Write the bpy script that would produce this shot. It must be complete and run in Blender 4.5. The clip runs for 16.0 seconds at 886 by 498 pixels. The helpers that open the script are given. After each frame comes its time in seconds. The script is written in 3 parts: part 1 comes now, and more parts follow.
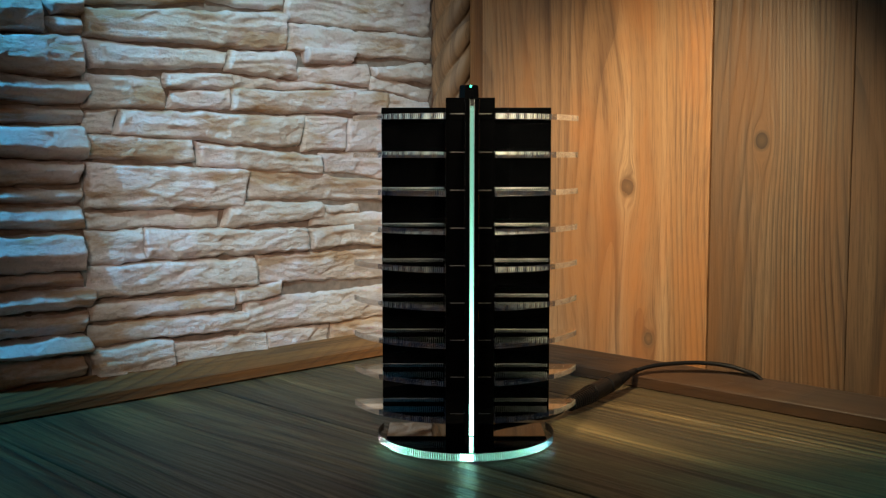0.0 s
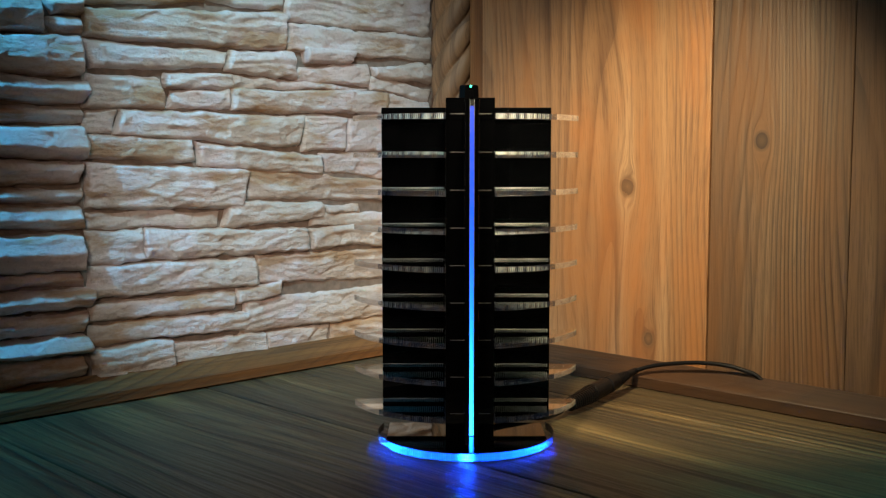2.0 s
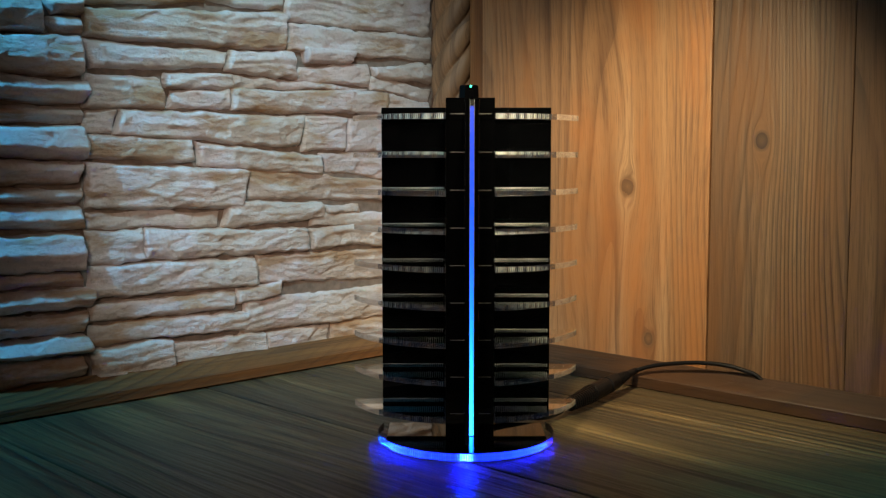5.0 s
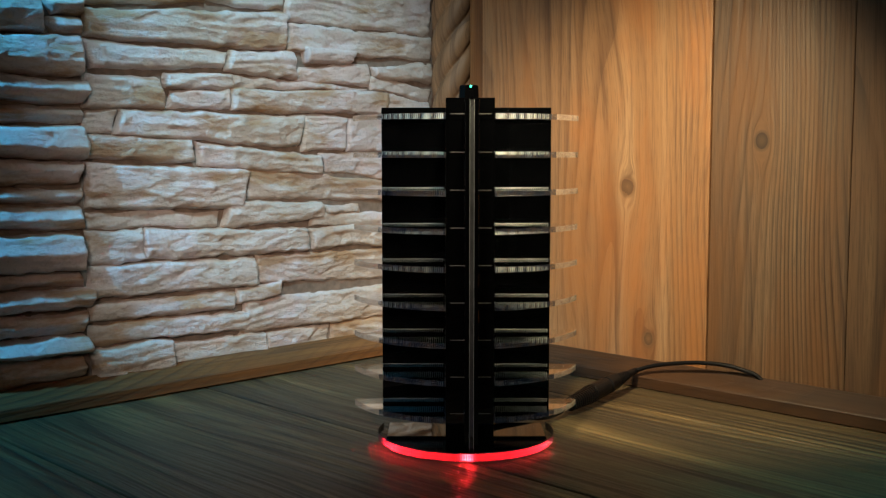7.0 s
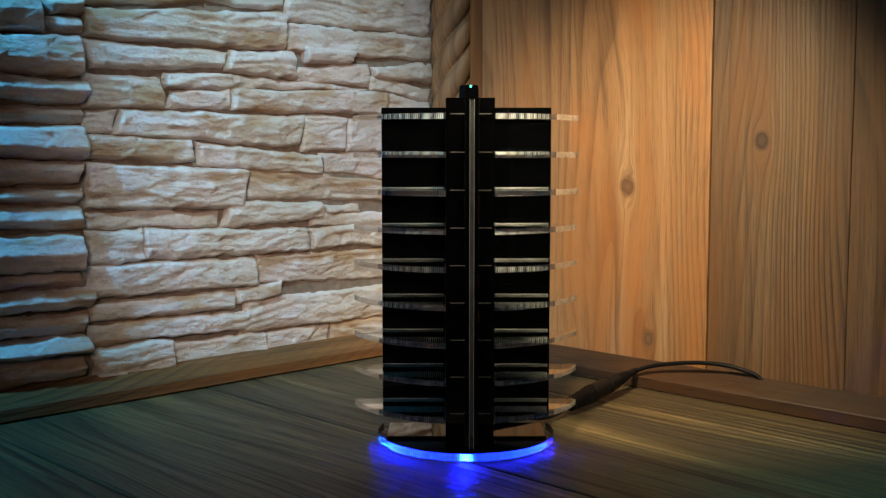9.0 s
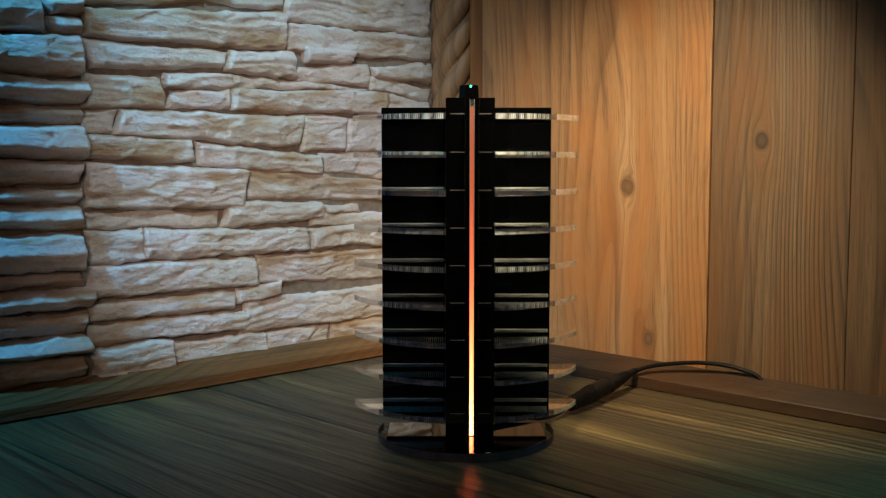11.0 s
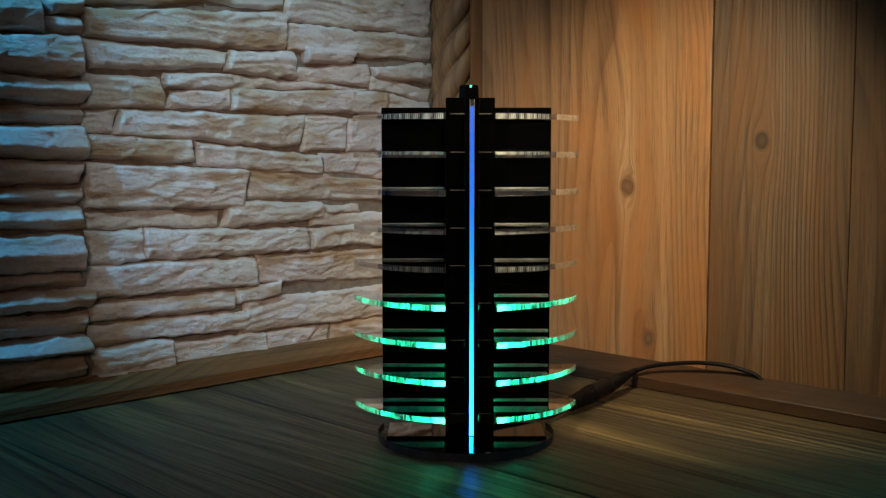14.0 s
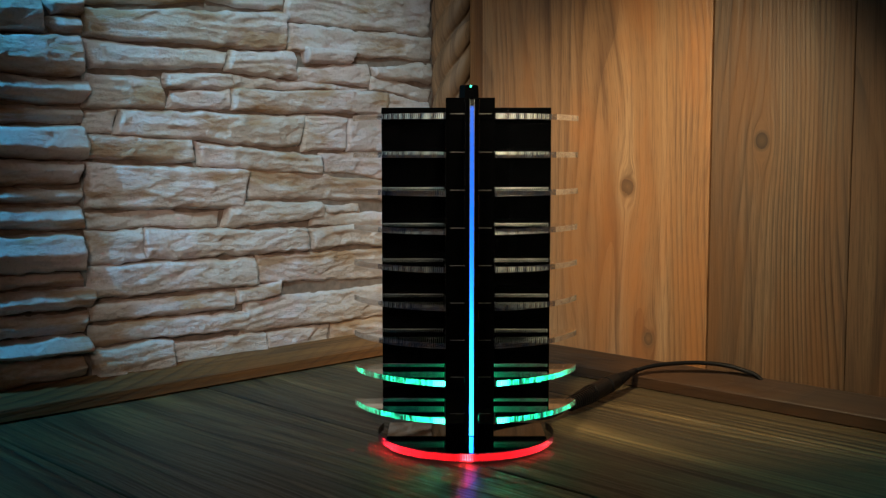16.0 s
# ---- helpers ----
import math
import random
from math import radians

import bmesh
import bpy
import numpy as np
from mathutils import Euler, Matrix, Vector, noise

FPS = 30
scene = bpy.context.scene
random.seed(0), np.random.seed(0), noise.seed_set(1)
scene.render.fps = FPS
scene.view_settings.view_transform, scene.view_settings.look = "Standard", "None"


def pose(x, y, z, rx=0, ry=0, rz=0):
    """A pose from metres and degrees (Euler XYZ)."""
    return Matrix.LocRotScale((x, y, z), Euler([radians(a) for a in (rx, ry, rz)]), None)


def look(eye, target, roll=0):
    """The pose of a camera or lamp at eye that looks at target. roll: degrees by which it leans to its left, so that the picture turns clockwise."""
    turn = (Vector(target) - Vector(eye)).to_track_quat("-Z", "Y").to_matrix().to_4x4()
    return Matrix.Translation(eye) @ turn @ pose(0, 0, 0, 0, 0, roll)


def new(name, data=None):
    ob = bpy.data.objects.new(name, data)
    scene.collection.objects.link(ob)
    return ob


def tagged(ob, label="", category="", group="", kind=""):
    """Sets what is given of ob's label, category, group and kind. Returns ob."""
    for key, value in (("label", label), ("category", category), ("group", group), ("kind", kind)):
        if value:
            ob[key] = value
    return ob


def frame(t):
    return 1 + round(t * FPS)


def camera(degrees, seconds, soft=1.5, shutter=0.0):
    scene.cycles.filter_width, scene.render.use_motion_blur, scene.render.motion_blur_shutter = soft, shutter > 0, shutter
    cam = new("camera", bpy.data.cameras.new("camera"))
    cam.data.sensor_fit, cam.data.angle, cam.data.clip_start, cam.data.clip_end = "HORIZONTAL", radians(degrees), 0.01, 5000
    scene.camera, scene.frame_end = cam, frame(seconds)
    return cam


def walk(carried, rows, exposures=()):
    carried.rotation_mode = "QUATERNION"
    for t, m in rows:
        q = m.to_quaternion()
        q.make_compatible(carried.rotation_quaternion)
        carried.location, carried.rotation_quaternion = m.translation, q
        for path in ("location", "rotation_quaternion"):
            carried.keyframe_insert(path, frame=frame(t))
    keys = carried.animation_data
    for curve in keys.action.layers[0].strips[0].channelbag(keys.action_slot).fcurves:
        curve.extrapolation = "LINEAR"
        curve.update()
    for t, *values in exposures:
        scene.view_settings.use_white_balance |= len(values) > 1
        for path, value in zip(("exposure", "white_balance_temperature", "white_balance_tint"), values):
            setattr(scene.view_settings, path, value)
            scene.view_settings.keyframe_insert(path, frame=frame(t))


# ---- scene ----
# ---------------------------------------------------------------- camera
cam = camera(45.49, 16.0, soft=1.3)
EYE = pose(0, 0, 0.176, 90 - 5.07, 0, 0)
EXPOSURE = [(0.0, 0.03), (0.5, 0.12), (1.0, 0.09), (2.0, 0.09), (2.5, 0.10), (3.0, -0.10), (3.5, -0.18), (4.0, -0.13),
            (6.5, -0.16), (7.0, 0.0), (7.5, 0.16), (8.0, 0.19), (8.5, 0.17), (9.0, 0.03), (11.5, -0.13), (12.0, -0.04),
            (12.5, -0.05), (13.0, -0.20), (13.5, -0.25), (14.0, -0.60), (14.5, -0.63), (15.0, -0.52), (15.5, -0.46), (16.0, -0.50)]
walk(cam, [(0.0, EYE), (16.0, EYE)], EXPOSURE)

# ---------------------------------------------------------------- light
world = bpy.data.worlds.new("world")
scene.world = world
world.use_nodes = True
world.node_tree.nodes["Background"].inputs[0].default_value = (0.46, 0.5, 0.68, 1)
world.node_tree.nodes["Background"].inputs[1].default_value = 0.15


def spot_light(name, eye, target, watts, colour, size, angle, blend=1.0):
    data = bpy.data.lights.new(name, "SPOT")
    data.shadow_soft_size, data.energy, data.color = size, watts, colour
    data.spot_size, data.spot_blend = radians(angle), blend
    ob = new(name, data)
    ob.matrix_world = look(eye, target)
    return ob


spot_light("cool_lamp", (-0.50, 0.30, 0.72), (-0.36, 0.66, 0.27), 29.0, (0.09, 0.56, 1.0), 0.025, 55)
spot_light("warm_lamp", (0.03, 0.51, 0.39), (0.150, 0.805, 0.08), 14.0, (1.0, 0.81, 0.50), 0.012, 70)
spot_light("white_lamp", (0.01, 0.36, 0.74), (-0.10, 0.88, 0.15), 17.0, (0.60, 0.92, 1.0), 0.03, 38)
spot_light("front_lamp", (-0.13, 0.06, 0.31), (-0.04, 0.90, 0.10), 13.0, (1.0, 0.76, 0.58), 0.06, 40)
spot_light("grey_lamp", (0.32, 0.40, 0.80), (0.22, 0.74, 0.35), 2.0, (0.66, 0.90, 1.0), 0.04, 56)
spot_light("teal_lamp", (0.55, 0.35, 0.45), (0.195, 0.570, 0.0), 8.0, (0.10, 0.80, 1.0), 0.03, 27)

# the room's frame: X runs along the wooden wall, Y along the stone wall
ROOM = pose(0, 0, 0, 0, 0, -45)
STONE_X, WOOD_Y = -0.7025, 0.6813


# ---------------------------------------------------------------- materials
def node(nt, kind, ins=None, **props):
    n = nt.nodes.new(kind)
    for k, v in props.items():
        if k == "op":
            n.operation = v
        elif k == "blend":
            n.blend_type = v
        elif k == "dtype":
            n.data_type = v
        elif k == "feature":
            n.feature = v
    for k, v in (ins or {}).items():
        sock = n.inputs[k]
        if isinstance(v, bpy.types.NodeSocket):
            nt.links.new(v, sock)
        else:
            sock.default_value = v
    return n


def maths(nt, op, a, b=0.0):
    return node(nt, "ShaderNodeMath", {0: a, 1: b}, op=op).outputs[0]


def mixed(nt, fac, a, b, blend="MIX"):
    n = node(nt, "ShaderNodeMix", {0: fac, 6: a, 7: b}, dtype="RGBA", blend=blend)
    return n.outputs[2]


def ramp(nt, fac, *stops):
    n = node(nt, "ShaderNodeValToRGB", {0: fac})
    els = n.color_ramp.elements
    while len(els) < len(stops):
        els.new(0.5)
    for e, (p, c) in zip(els, stops):
        e.position = p
        e.color = (*c, 1) if isinstance(c, tuple) else (c, c, c, 1)
    return n.outputs[0]


def material(name):
    m = bpy.data.materials.new(name)
    m.use_nodes = True
    return m, m.node_tree, m.node_tree.nodes["Principled BSDF"]


def plain(name, colour, rough=0.5, metal=0.0, spec=0.5):
    m, nt, p = material(name)
    co = node(nt, "ShaderNodeTexCoord").outputs["Object"]
    n = node(nt, "ShaderNodeTexNoise", {"Vector": co, "Scale": 180.0, "Detail": 3.0}).outputs[0]
    c = ramp(nt, n, (0.3, tuple(x * 0.75 for x in colour)), (0.7, tuple(min(1, x * 1.2) for x in colour)))
    nt.links.new(c, p.inputs["Base Color"])
    p.inputs["Roughness"].default_value = rough
    p.inputs["Metallic"].default_value = metal
    p.inputs["Specular IOR Level"].default_value = spec
    return m


def wood(name, light, mid, dark, across="X", along="Z", knots=(), ring=55.0, rough=0.55, bump=0.0012, weather=None, wander=0.075, line=0.78):
    """Sawn softwood: growth lines that flow round the knots, pores, and stains."""
    m, nt, p = material(name)
    co = node(nt, "ShaderNodeTexCoord").outputs["Object"]
    sep = node(nt, "ShaderNodeSeparateXYZ", {0: co})
    u, v = sep.outputs[across], sep.outputs[along]
    rnd = node(nt, "ShaderNodeObjectInfo").outputs["Random"]
    shift = maths(nt, "MULTIPLY", rnd, 7.0)
    low = node(nt, "ShaderNodeCombineXYZ", {0: maths(nt, "MULTIPLY", u, 9.0), 1: maths(nt, "MULTIPLY", v, 1.6), 2: shift}).outputs[0]
    wob = node(nt, "ShaderNodeTexNoise", {"Vector": low, "Scale": 1.0, "Detail": 2.0}).outputs[0]
    psi = maths(nt, "ADD", u, maths(nt, "MULTIPLY", wob, wander))
    spot = None
    for ku, kv, kr in knots:
        du = maths(nt, "SUBTRACT", u, ku)
        dv = maths(nt, "SUBTRACT", v, kv)
        dv2 = maths(nt, "MULTIPLY", dv, 0.42)
        r2 = maths(nt, "ADD", maths(nt, "MULTIPLY", du, du), maths(nt, "MULTIPLY", dv2, dv2))
        r2 = maths(nt, "MAXIMUM", r2, kr * kr)
        pull = maths(nt, "DIVIDE", maths(nt, "MULTIPLY", du, 1.1 * kr * kr), r2)
        psi = maths(nt, "SUBTRACT", psi, pull)
        dist = maths(nt, "SQRT", maths(nt, "ADD", maths(nt, "MULTIPLY", du, du), maths(nt, "MULTIPLY", maths(nt, "MULTIPLY", dv, dv), 0.7)))
        near = maths(nt, "DIVIDE", dist, kr)
        spot = near if spot is None else maths(nt, "MINIMUM", spot, near)
    fine = node(nt, "ShaderNodeCombineXYZ", {0: maths(nt, "MULTIPLY", psi, ring * 9.0), 1: maths(nt, "MULTIPLY", v, 7.0), 2: shift}).outputs[0]
    grain = node(nt, "ShaderNodeTexNoise", {"Vector": fine, "Scale": 1.0, "Detail": 4.0, "Roughness": 0.65}).outputs[0]
    broad = node(nt, "ShaderNodeCombineXYZ", {0: maths(nt, "MULTIPLY", psi, ring), 1: maths(nt, "MULTIPLY", v, 1.2), 2: shift}).outputs[0]
    bands = node(nt, "ShaderNodeTexNoise", {"Vector": broad, "Scale": 1.0, "Detail": 3.0, "Roughness": 0.6}).outputs[0]
    swell = node(nt, "ShaderNodeCombineXYZ", {0: maths(nt, "MULTIPLY", psi, 8.0), 1: maths(nt, "MULTIPLY", v, 0.9), 2: maths(nt, "ADD", shift, 3.0)}).outputs[0]
    wave = node(nt, "ShaderNodeTexNoise", {"Vector": swell, "Scale": 1.0, "Detail": 1.0, "Roughness": 0.4}).outputs[0]
    turns = maths(nt, "ADD", maths(nt, "MULTIPLY", psi, ring * 2.2), maths(nt, "MULTIPLY", wave, ring * 0.8))
    rings = ramp(nt, maths(nt, "FRACT", turns), (0.0, 0.35), (0.12, 0.0), (0.55, 0.1), (0.93, 1.0))
    patch = node(nt, "ShaderNodeTexNoise", {"Vector": low, "Scale": 2.1, "Detail": 3.0}).outputs[0]
    lines = maths(nt, "MULTIPLY", rings, ramp(nt, patch, (0.36, 0.10), (0.64, 1.0)))
    pore = node(nt, "ShaderNodeCombineXYZ", {0: maths(nt, "MULTIPLY", psi, ring * 40.0), 1: maths(nt, "MULTIPLY", v, 60.0), 2: shift}).outputs[0]
    pores = node(nt, "ShaderNodeTexNoise", {"Vector": pore, "Scale": 1.0, "Detail": 2.0}).outputs[0]
    stain = node(nt, "ShaderNodeTexNoise", {"Vector": node(nt, "ShaderNodeCombineXYZ", {0: maths(nt, "MULTIPLY", psi, 26.0), 1: maths(nt, "MULTIPLY", v, 6.0), 2: shift}).outputs[0], "Scale": 1.0, "Detail": 5.0, "Roughness": 0.6}).outputs[0]
    c = ramp(nt, bands, (0.32, light), (0.52, mid), (0.68, mid), (0.82, dark))
    c = mixed(nt, ramp(nt, grain, (0.50, 0.0), (0.66, 0.6)), c, (*dark, 1))
    c = mixed(nt, maths(nt, "MULTIPLY", lines, line), c, (*dark, 1))
    c = mixed(nt, ramp(nt, pores, (0.52, 0.0), (0.72, 0.5)), c, (*dark, 1))
    if weather:
        c = mixed(nt, ramp(nt, stain, (0.44, 0.0), (0.66, 0.65)), c, (*weather, 1))
    if spot is not None:
        knot = ramp(nt, maths(nt, "FRACT", maths(nt, "ADD", maths(nt, "MULTIPLY", spot, 1.3), maths(nt, "MULTIPLY", grain, 1.9))), (0.0, tuple(x * 0.62 for x in mid)), (0.6, tuple(x * 0.45 for x in mid)), (1.0, tuple(x * 1.1 for x in dark)))
        c = mixed(nt, ramp(nt, maths(nt, "MULTIPLY", spot, 0.5), (0.40, 1.0), (0.60, 0.0)), c, knot)
    nt.links.new(c, p.inputs["Base Color"])
    nt.links.new(ramp(nt, grain, (0.3, rough - 0.1), (0.7, rough + 0.2)), p.inputs["Roughness"])
    b = node(nt, "ShaderNodeBump", {"Strength": 0.7, "Distance": bump, "Height": maths(nt, "ADD", maths(nt, "MULTIPLY", grain, -0.7), maths(nt, "MULTIPLY", lines, -0.6))})
    nt.links.new(b.outputs[0], p.inputs["Normal"])
    return m


def stone_material():
    m, nt, p = material("pale_ledge_stone")
    co = node(nt, "ShaderNodeTexCoord").outputs["Object"]
    rnd = node(nt, "ShaderNodeObjectInfo").outputs["Random"]
    big = node(nt, "ShaderNodeTexNoise", {"Vector": co, "Scale": 11.0, "Detail": 4.0, "Roughness": 0.6}).outputs[0]
    bed = node(nt, "ShaderNodeMapping", {"Vector": co, "Scale": (30.0, 13.0, 48.0)}).outputs[0]
    ochre = node(nt, "ShaderNodeTexNoise", {"Vector": bed, "Scale": 1.0, "Detail": 5.0, "Roughness": 0.62}).outputs[0]
    flat = node(nt, "ShaderNodeMapping", {"Vector": co, "Scale": (90.0, 60.0, 170.0)}).outputs[0]
    strata = node(nt, "ShaderNodeTexNoise", {"Vector": flat, "Scale": 1.0, "Detail": 9.0, "Roughness": 0.7}).outputs[0]
    grit = node(nt, "ShaderNodeTexNoise", {"Vector": co, "Scale": 330.0, "Detail": 5.0}).outputs[0]
    c = ramp(nt, big, (0.36, (0.52, 0.43, 0.36)), (0.47, (0.62, 0.55, 0.51)), (0.56, (0.66, 0.56, 0.56)), (0.68, (0.68, 0.66, 0.64)))
    c = mixed(nt, maths(nt, "MULTIPLY", rnd, 0.30), c, (0.58, 0.47, 0.44, 1))
    c = mixed(nt, ramp(nt, maths(nt, "ADD", ochre, maths(nt, "MULTIPLY", maths(nt, "SUBTRACT", rnd, 0.5), 0.14)), (0.525, 0.0), (0.63, 0.80)), c, (0.40, 0.24, 0.12, 1))
    c = mixed(nt, ramp(nt, strata, (0.54, 0.0), (0.74, 0.5)), c, (0.38, 0.30, 0.24, 1))
    c = mixed(nt, ramp(nt, grit, (0.54, 0.0), (0.70, 0.35)), c, (0.33, 0.26, 0.22, 1))
    nt.links.new(c, p.inputs["Base Color"])
    p.inputs["Roughness"].default_value = 0.88
    p.inputs["Specular IOR Level"].default_value = 0.25
    h = maths(nt, "ADD", maths(nt, "MULTIPLY", strata, 1.0), maths(nt, "MULTIPLY", grit, 0.25))
    b = node(nt, "ShaderNodeBump", {"Strength": 1.0, "Distance": 0.0030, "Height": h})
    nt.links.new(b.outputs[0], p.inputs["Normal"])
    return m


def acrylic_black():
    m, nt, p = material("black_acrylic")
    co = node(nt, "ShaderNodeTexCoord").outputs["Object"]
    n = node(nt, "ShaderNodeTexNoise", {"Vector": co, "Scale": 60.0, "Detail": 5.0}).outputs[0]
    p.inputs["Base Color"].default_value = (0.0008, 0.0009, 0.0011, 1)
    nt.links.new(ramp(nt, n, (0.35, 0.02), (0.7, 0.06)), p.inputs["Roughness"])
    p.inputs["IOR"].default_value = 1.49
    return m


def acrylic_clear():
    m, nt, p = material("clear_acrylic")
    nt.nodes.remove(p)
    out = nt.nodes["Material Output"]
    tr = node(nt, "ShaderNodeBsdfTransparent", {0: (0.975, 0.985, 0.98, 1)}).outputs[0]
    gl = node(nt, "ShaderNodeBsdfGlossy", {"Color": (1, 1, 1, 1), "Roughness": 0.06}).outputs[0]
    fr = node(nt, "ShaderNodeFresnel", {"IOR": 1.49}).outputs[0]
    nt.links.new(node(nt, "ShaderNodeMixShader", {0: fr, 1: tr, 2: gl}).outputs[0], out.inputs[0])
    return m


def acrylic_cloudy():
    m, nt, p = material("cloudy_acrylic")
    nt.nodes.remove(p)
    out = nt.nodes["Material Output"]
    co = node(nt, "ShaderNodeTexCoord").outputs["Object"]
    n = node(nt, "ShaderNodeTexNoise", {"Vector": node(nt, "ShaderNodeMapping", {"Vector": co, "Scale": (200.0, 200.0, 420.0)}).outputs[0], "Scale": 1.0, "Detail": 3.0}).outputs[0]
    tr = node(nt, "ShaderNodeBsdfTransparent", {0: (0.95, 0.96, 0.97, 1)}).outputs[0]
    df = node(nt, "ShaderNodeBsdfDiffuse", {0: (0.75, 0.80, 0.82, 1)}).outputs[0]
    nt.links.new(node(nt, "ShaderNodeMixShader", {0: ramp(nt, n, (0.35, 0.006), (0.7, 0.035)), 1: tr, 2: df}).outputs[0], out.inputs[0])
    return m


def acrylic_cut(name="cut_acrylic_edge", part_of=1.0):
    """Laser-cut acrylic edge: streaky, half frosted; its glints are painted into the opaque colour."""
    m, nt, p = material(name)
    co = node(nt, "ShaderNodeTexCoord").outputs["Object"]
    n = node(nt, "ShaderNodeTexNoise", {"Vector": node(nt, "ShaderNodeMapping", {"Vector": co, "Scale": (95.0, 95.0, 40.0)}).outputs[0], "Scale": 1.0, "Detail": 5.0, "Roughness": 0.8}).outputs[0]
    c = ramp(nt, n, (0.36, (0.004, 0.006, 0.010)), (0.47, (0.022, 0.030, 0.055)), (0.53, (0.075, 0.055, 0.040)), (0.57, (0.026, 0.034, 0.060)), (0.68, (0.095, 0.11, 0.14)))
    c = mixed(nt, 1.0 - part_of, c, (0.02, 0.018, 0.016, 1))
    nt.links.new(c, p.inputs["Base Color"])
    p.inputs["Roughness"].default_value = 0.40
    p.inputs["Specular IOR Level"].default_value = 0.10
    return m


def glow(name, colour, strength, fall=None):
    """A light guide that gives off light; fall(nt) paints bright and dim stretches into its emission."""
    m, nt, p = material(name)
    p.inputs["Base Color"].default_value = (0.02, 0.02, 0.02, 1)
    p.inputs["Roughness"].default_value = 0.4
    p.inputs["Emission Color"].default_value = (*colour, 1)
    if fall is None:
        p.inputs["Emission Strength"].default_value = strength
    else:
        nt.links.new(maths(nt, "MULTIPLY", fall(nt), strength), p.inputs["Emission Strength"])
    return m


M_STONE = stone_material()
M_MORTAR = plain("mortar", (0.22, 0.17, 0.14), 0.95)
KNOTS = [(-0.479, 0.152, 0.0070), (-0.3668, 0.186, 0.0058), (-0.4575, 0.035, 0.0055)]
M_BOARD = wood("oiled_pine", (0.40, 0.245, 0.128), (0.290, 0.156, 0.072), (0.100, 0.048, 0.024), "X", "Z", KNOTS, 34.0, 0.42, 0.0010, (0.36, 0.140, 0.040), 0.085, 0.85)
M_BOARD_OLD = wood("brown_pine", (0.195, 0.128, 0.075), (0.126, 0.075, 0.042), (0.034, 0.019, 0.012), "X", "Z", KNOTS, 46.0, 0.45, 0.0012, (0.15, 0.066, 0.022), 0.05, 1.0)
M_PLANK = wood("weathered_plank", (0.28, 0.185, 0.076), (0.094, 0.064, 0.028), (0.008, 0.0065, 0.005), "Y", "X", [], 30.0, 0.44, 0.0042, (0.052, 0.039, 0.024), 0.075, 0.95)
# stain colour darkened far below M_TRIM_Y's to offset strong lamplight on this strip
M_TRIM_X_SHADED = wood("stained_trim", (0.058, 0.030, 0.011), (0.031, 0.0145, 0.005), (0.014, 0.007, 0.004), "Z", "X", [], 95.0, 0.5, 0.0008, (0.062, 0.023, 0.006), 0.012)
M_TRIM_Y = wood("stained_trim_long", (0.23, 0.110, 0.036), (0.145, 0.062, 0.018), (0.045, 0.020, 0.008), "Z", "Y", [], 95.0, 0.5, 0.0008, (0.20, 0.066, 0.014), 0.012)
M_BATTEN = wood("stained_batten", (0.24, 0.105, 0.032), (0.17, 0.066, 0.018), (0.06, 0.024, 0.008), "X", "Z", [], 60.0, 0.5, 0.0008, None, 0.02)
M_ROPE = wood("carved_pine", (0.34, 0.19, 0.092), (0.24, 0.125, 0.056), (0.06, 0.030, 0.014), "X", "Z", [], 60.0, 0.6, 0.0008, None, 0.03)
M_BLACK = acrylic_black()
M_CLEAR = acrylic_clear()
M_CLOUDY = acrylic_cloudy()
M_CUT = acrylic_cut()
# opaque tan: the wall's light through clear acrylic, painted as colour
M_PALE = plain("painted_see_through_edge", (0.42, 0.32, 0.24), 0.25)
M_RIM = acrylic_cut("smoky_acrylic_edge", 0.25)
M_EDGE = plain("frosted_edge", (0.15, 0.17, 0.175), 0.3)
M_FROST = plain("bright_frosted_edge", (0.16, 0.175, 0.18), 0.3)
M_DIM = plain("dim_edge", (0.09, 0.095, 0.1), 0.3)
M_DARK = plain("dark_backing", (0.012, 0.012, 0.014), 0.35)
M_RUBBER = plain("black_rubber", (0.005, 0.005, 0.006), 0.45, 0.0, 0.15)
# near black, so that the glossy acrylic reflects darkness from the unseen walls
M_PLASTER = plain("dark_plaster", (0.02, 0.018, 0.016), 0.9)


# ---------------------------------------------------------------- mesh helpers
def part(name, bm, mat, parent=None, label="", smooth=False):
    me = bpy.data.meshes.new(name)
    bm.to_mesh(me)
    bm.free()
    for m in (mat if isinstance(mat, (list, tuple)) else [mat]):
        me.materials.append(m)
    if smooth:
        for f in me.polygons:
            f.use_smooth = True
    ob = new(name, me)
    if parent is not None:
        ob.parent = parent
    if label:
        tagged(ob, label)
    return ob


def box(bm, x0, x1, y0, y1, z0, z1, bevel=0.0, mat=0):
    r = bmesh.ops.create_cube(bm, size=1, matrix=Matrix.Translation(((x0 + x1) / 2, (y0 + y1) / 2, (z0 + z1) / 2)) @ Matrix.Diagonal((x1 - x0, y1 - y0, z1 - z0, 1)))
    faces = {f for v in r["verts"] for f in v.link_faces}
    for f in faces:
        f.material_index = mat
    if bevel:
        edges = {e for v in r["verts"] for e in v.link_edges}
        bmesh.ops.bevel(bm, geom=list(edges), offset=bevel, segments=2, affect="EDGES", profile=0.5)
    return bm


def box_part(name, dims, mat, parent=None, bevel=0.0, label=""):
    return part(name, box(bmesh.new(), *dims, bevel), mat, parent, label)


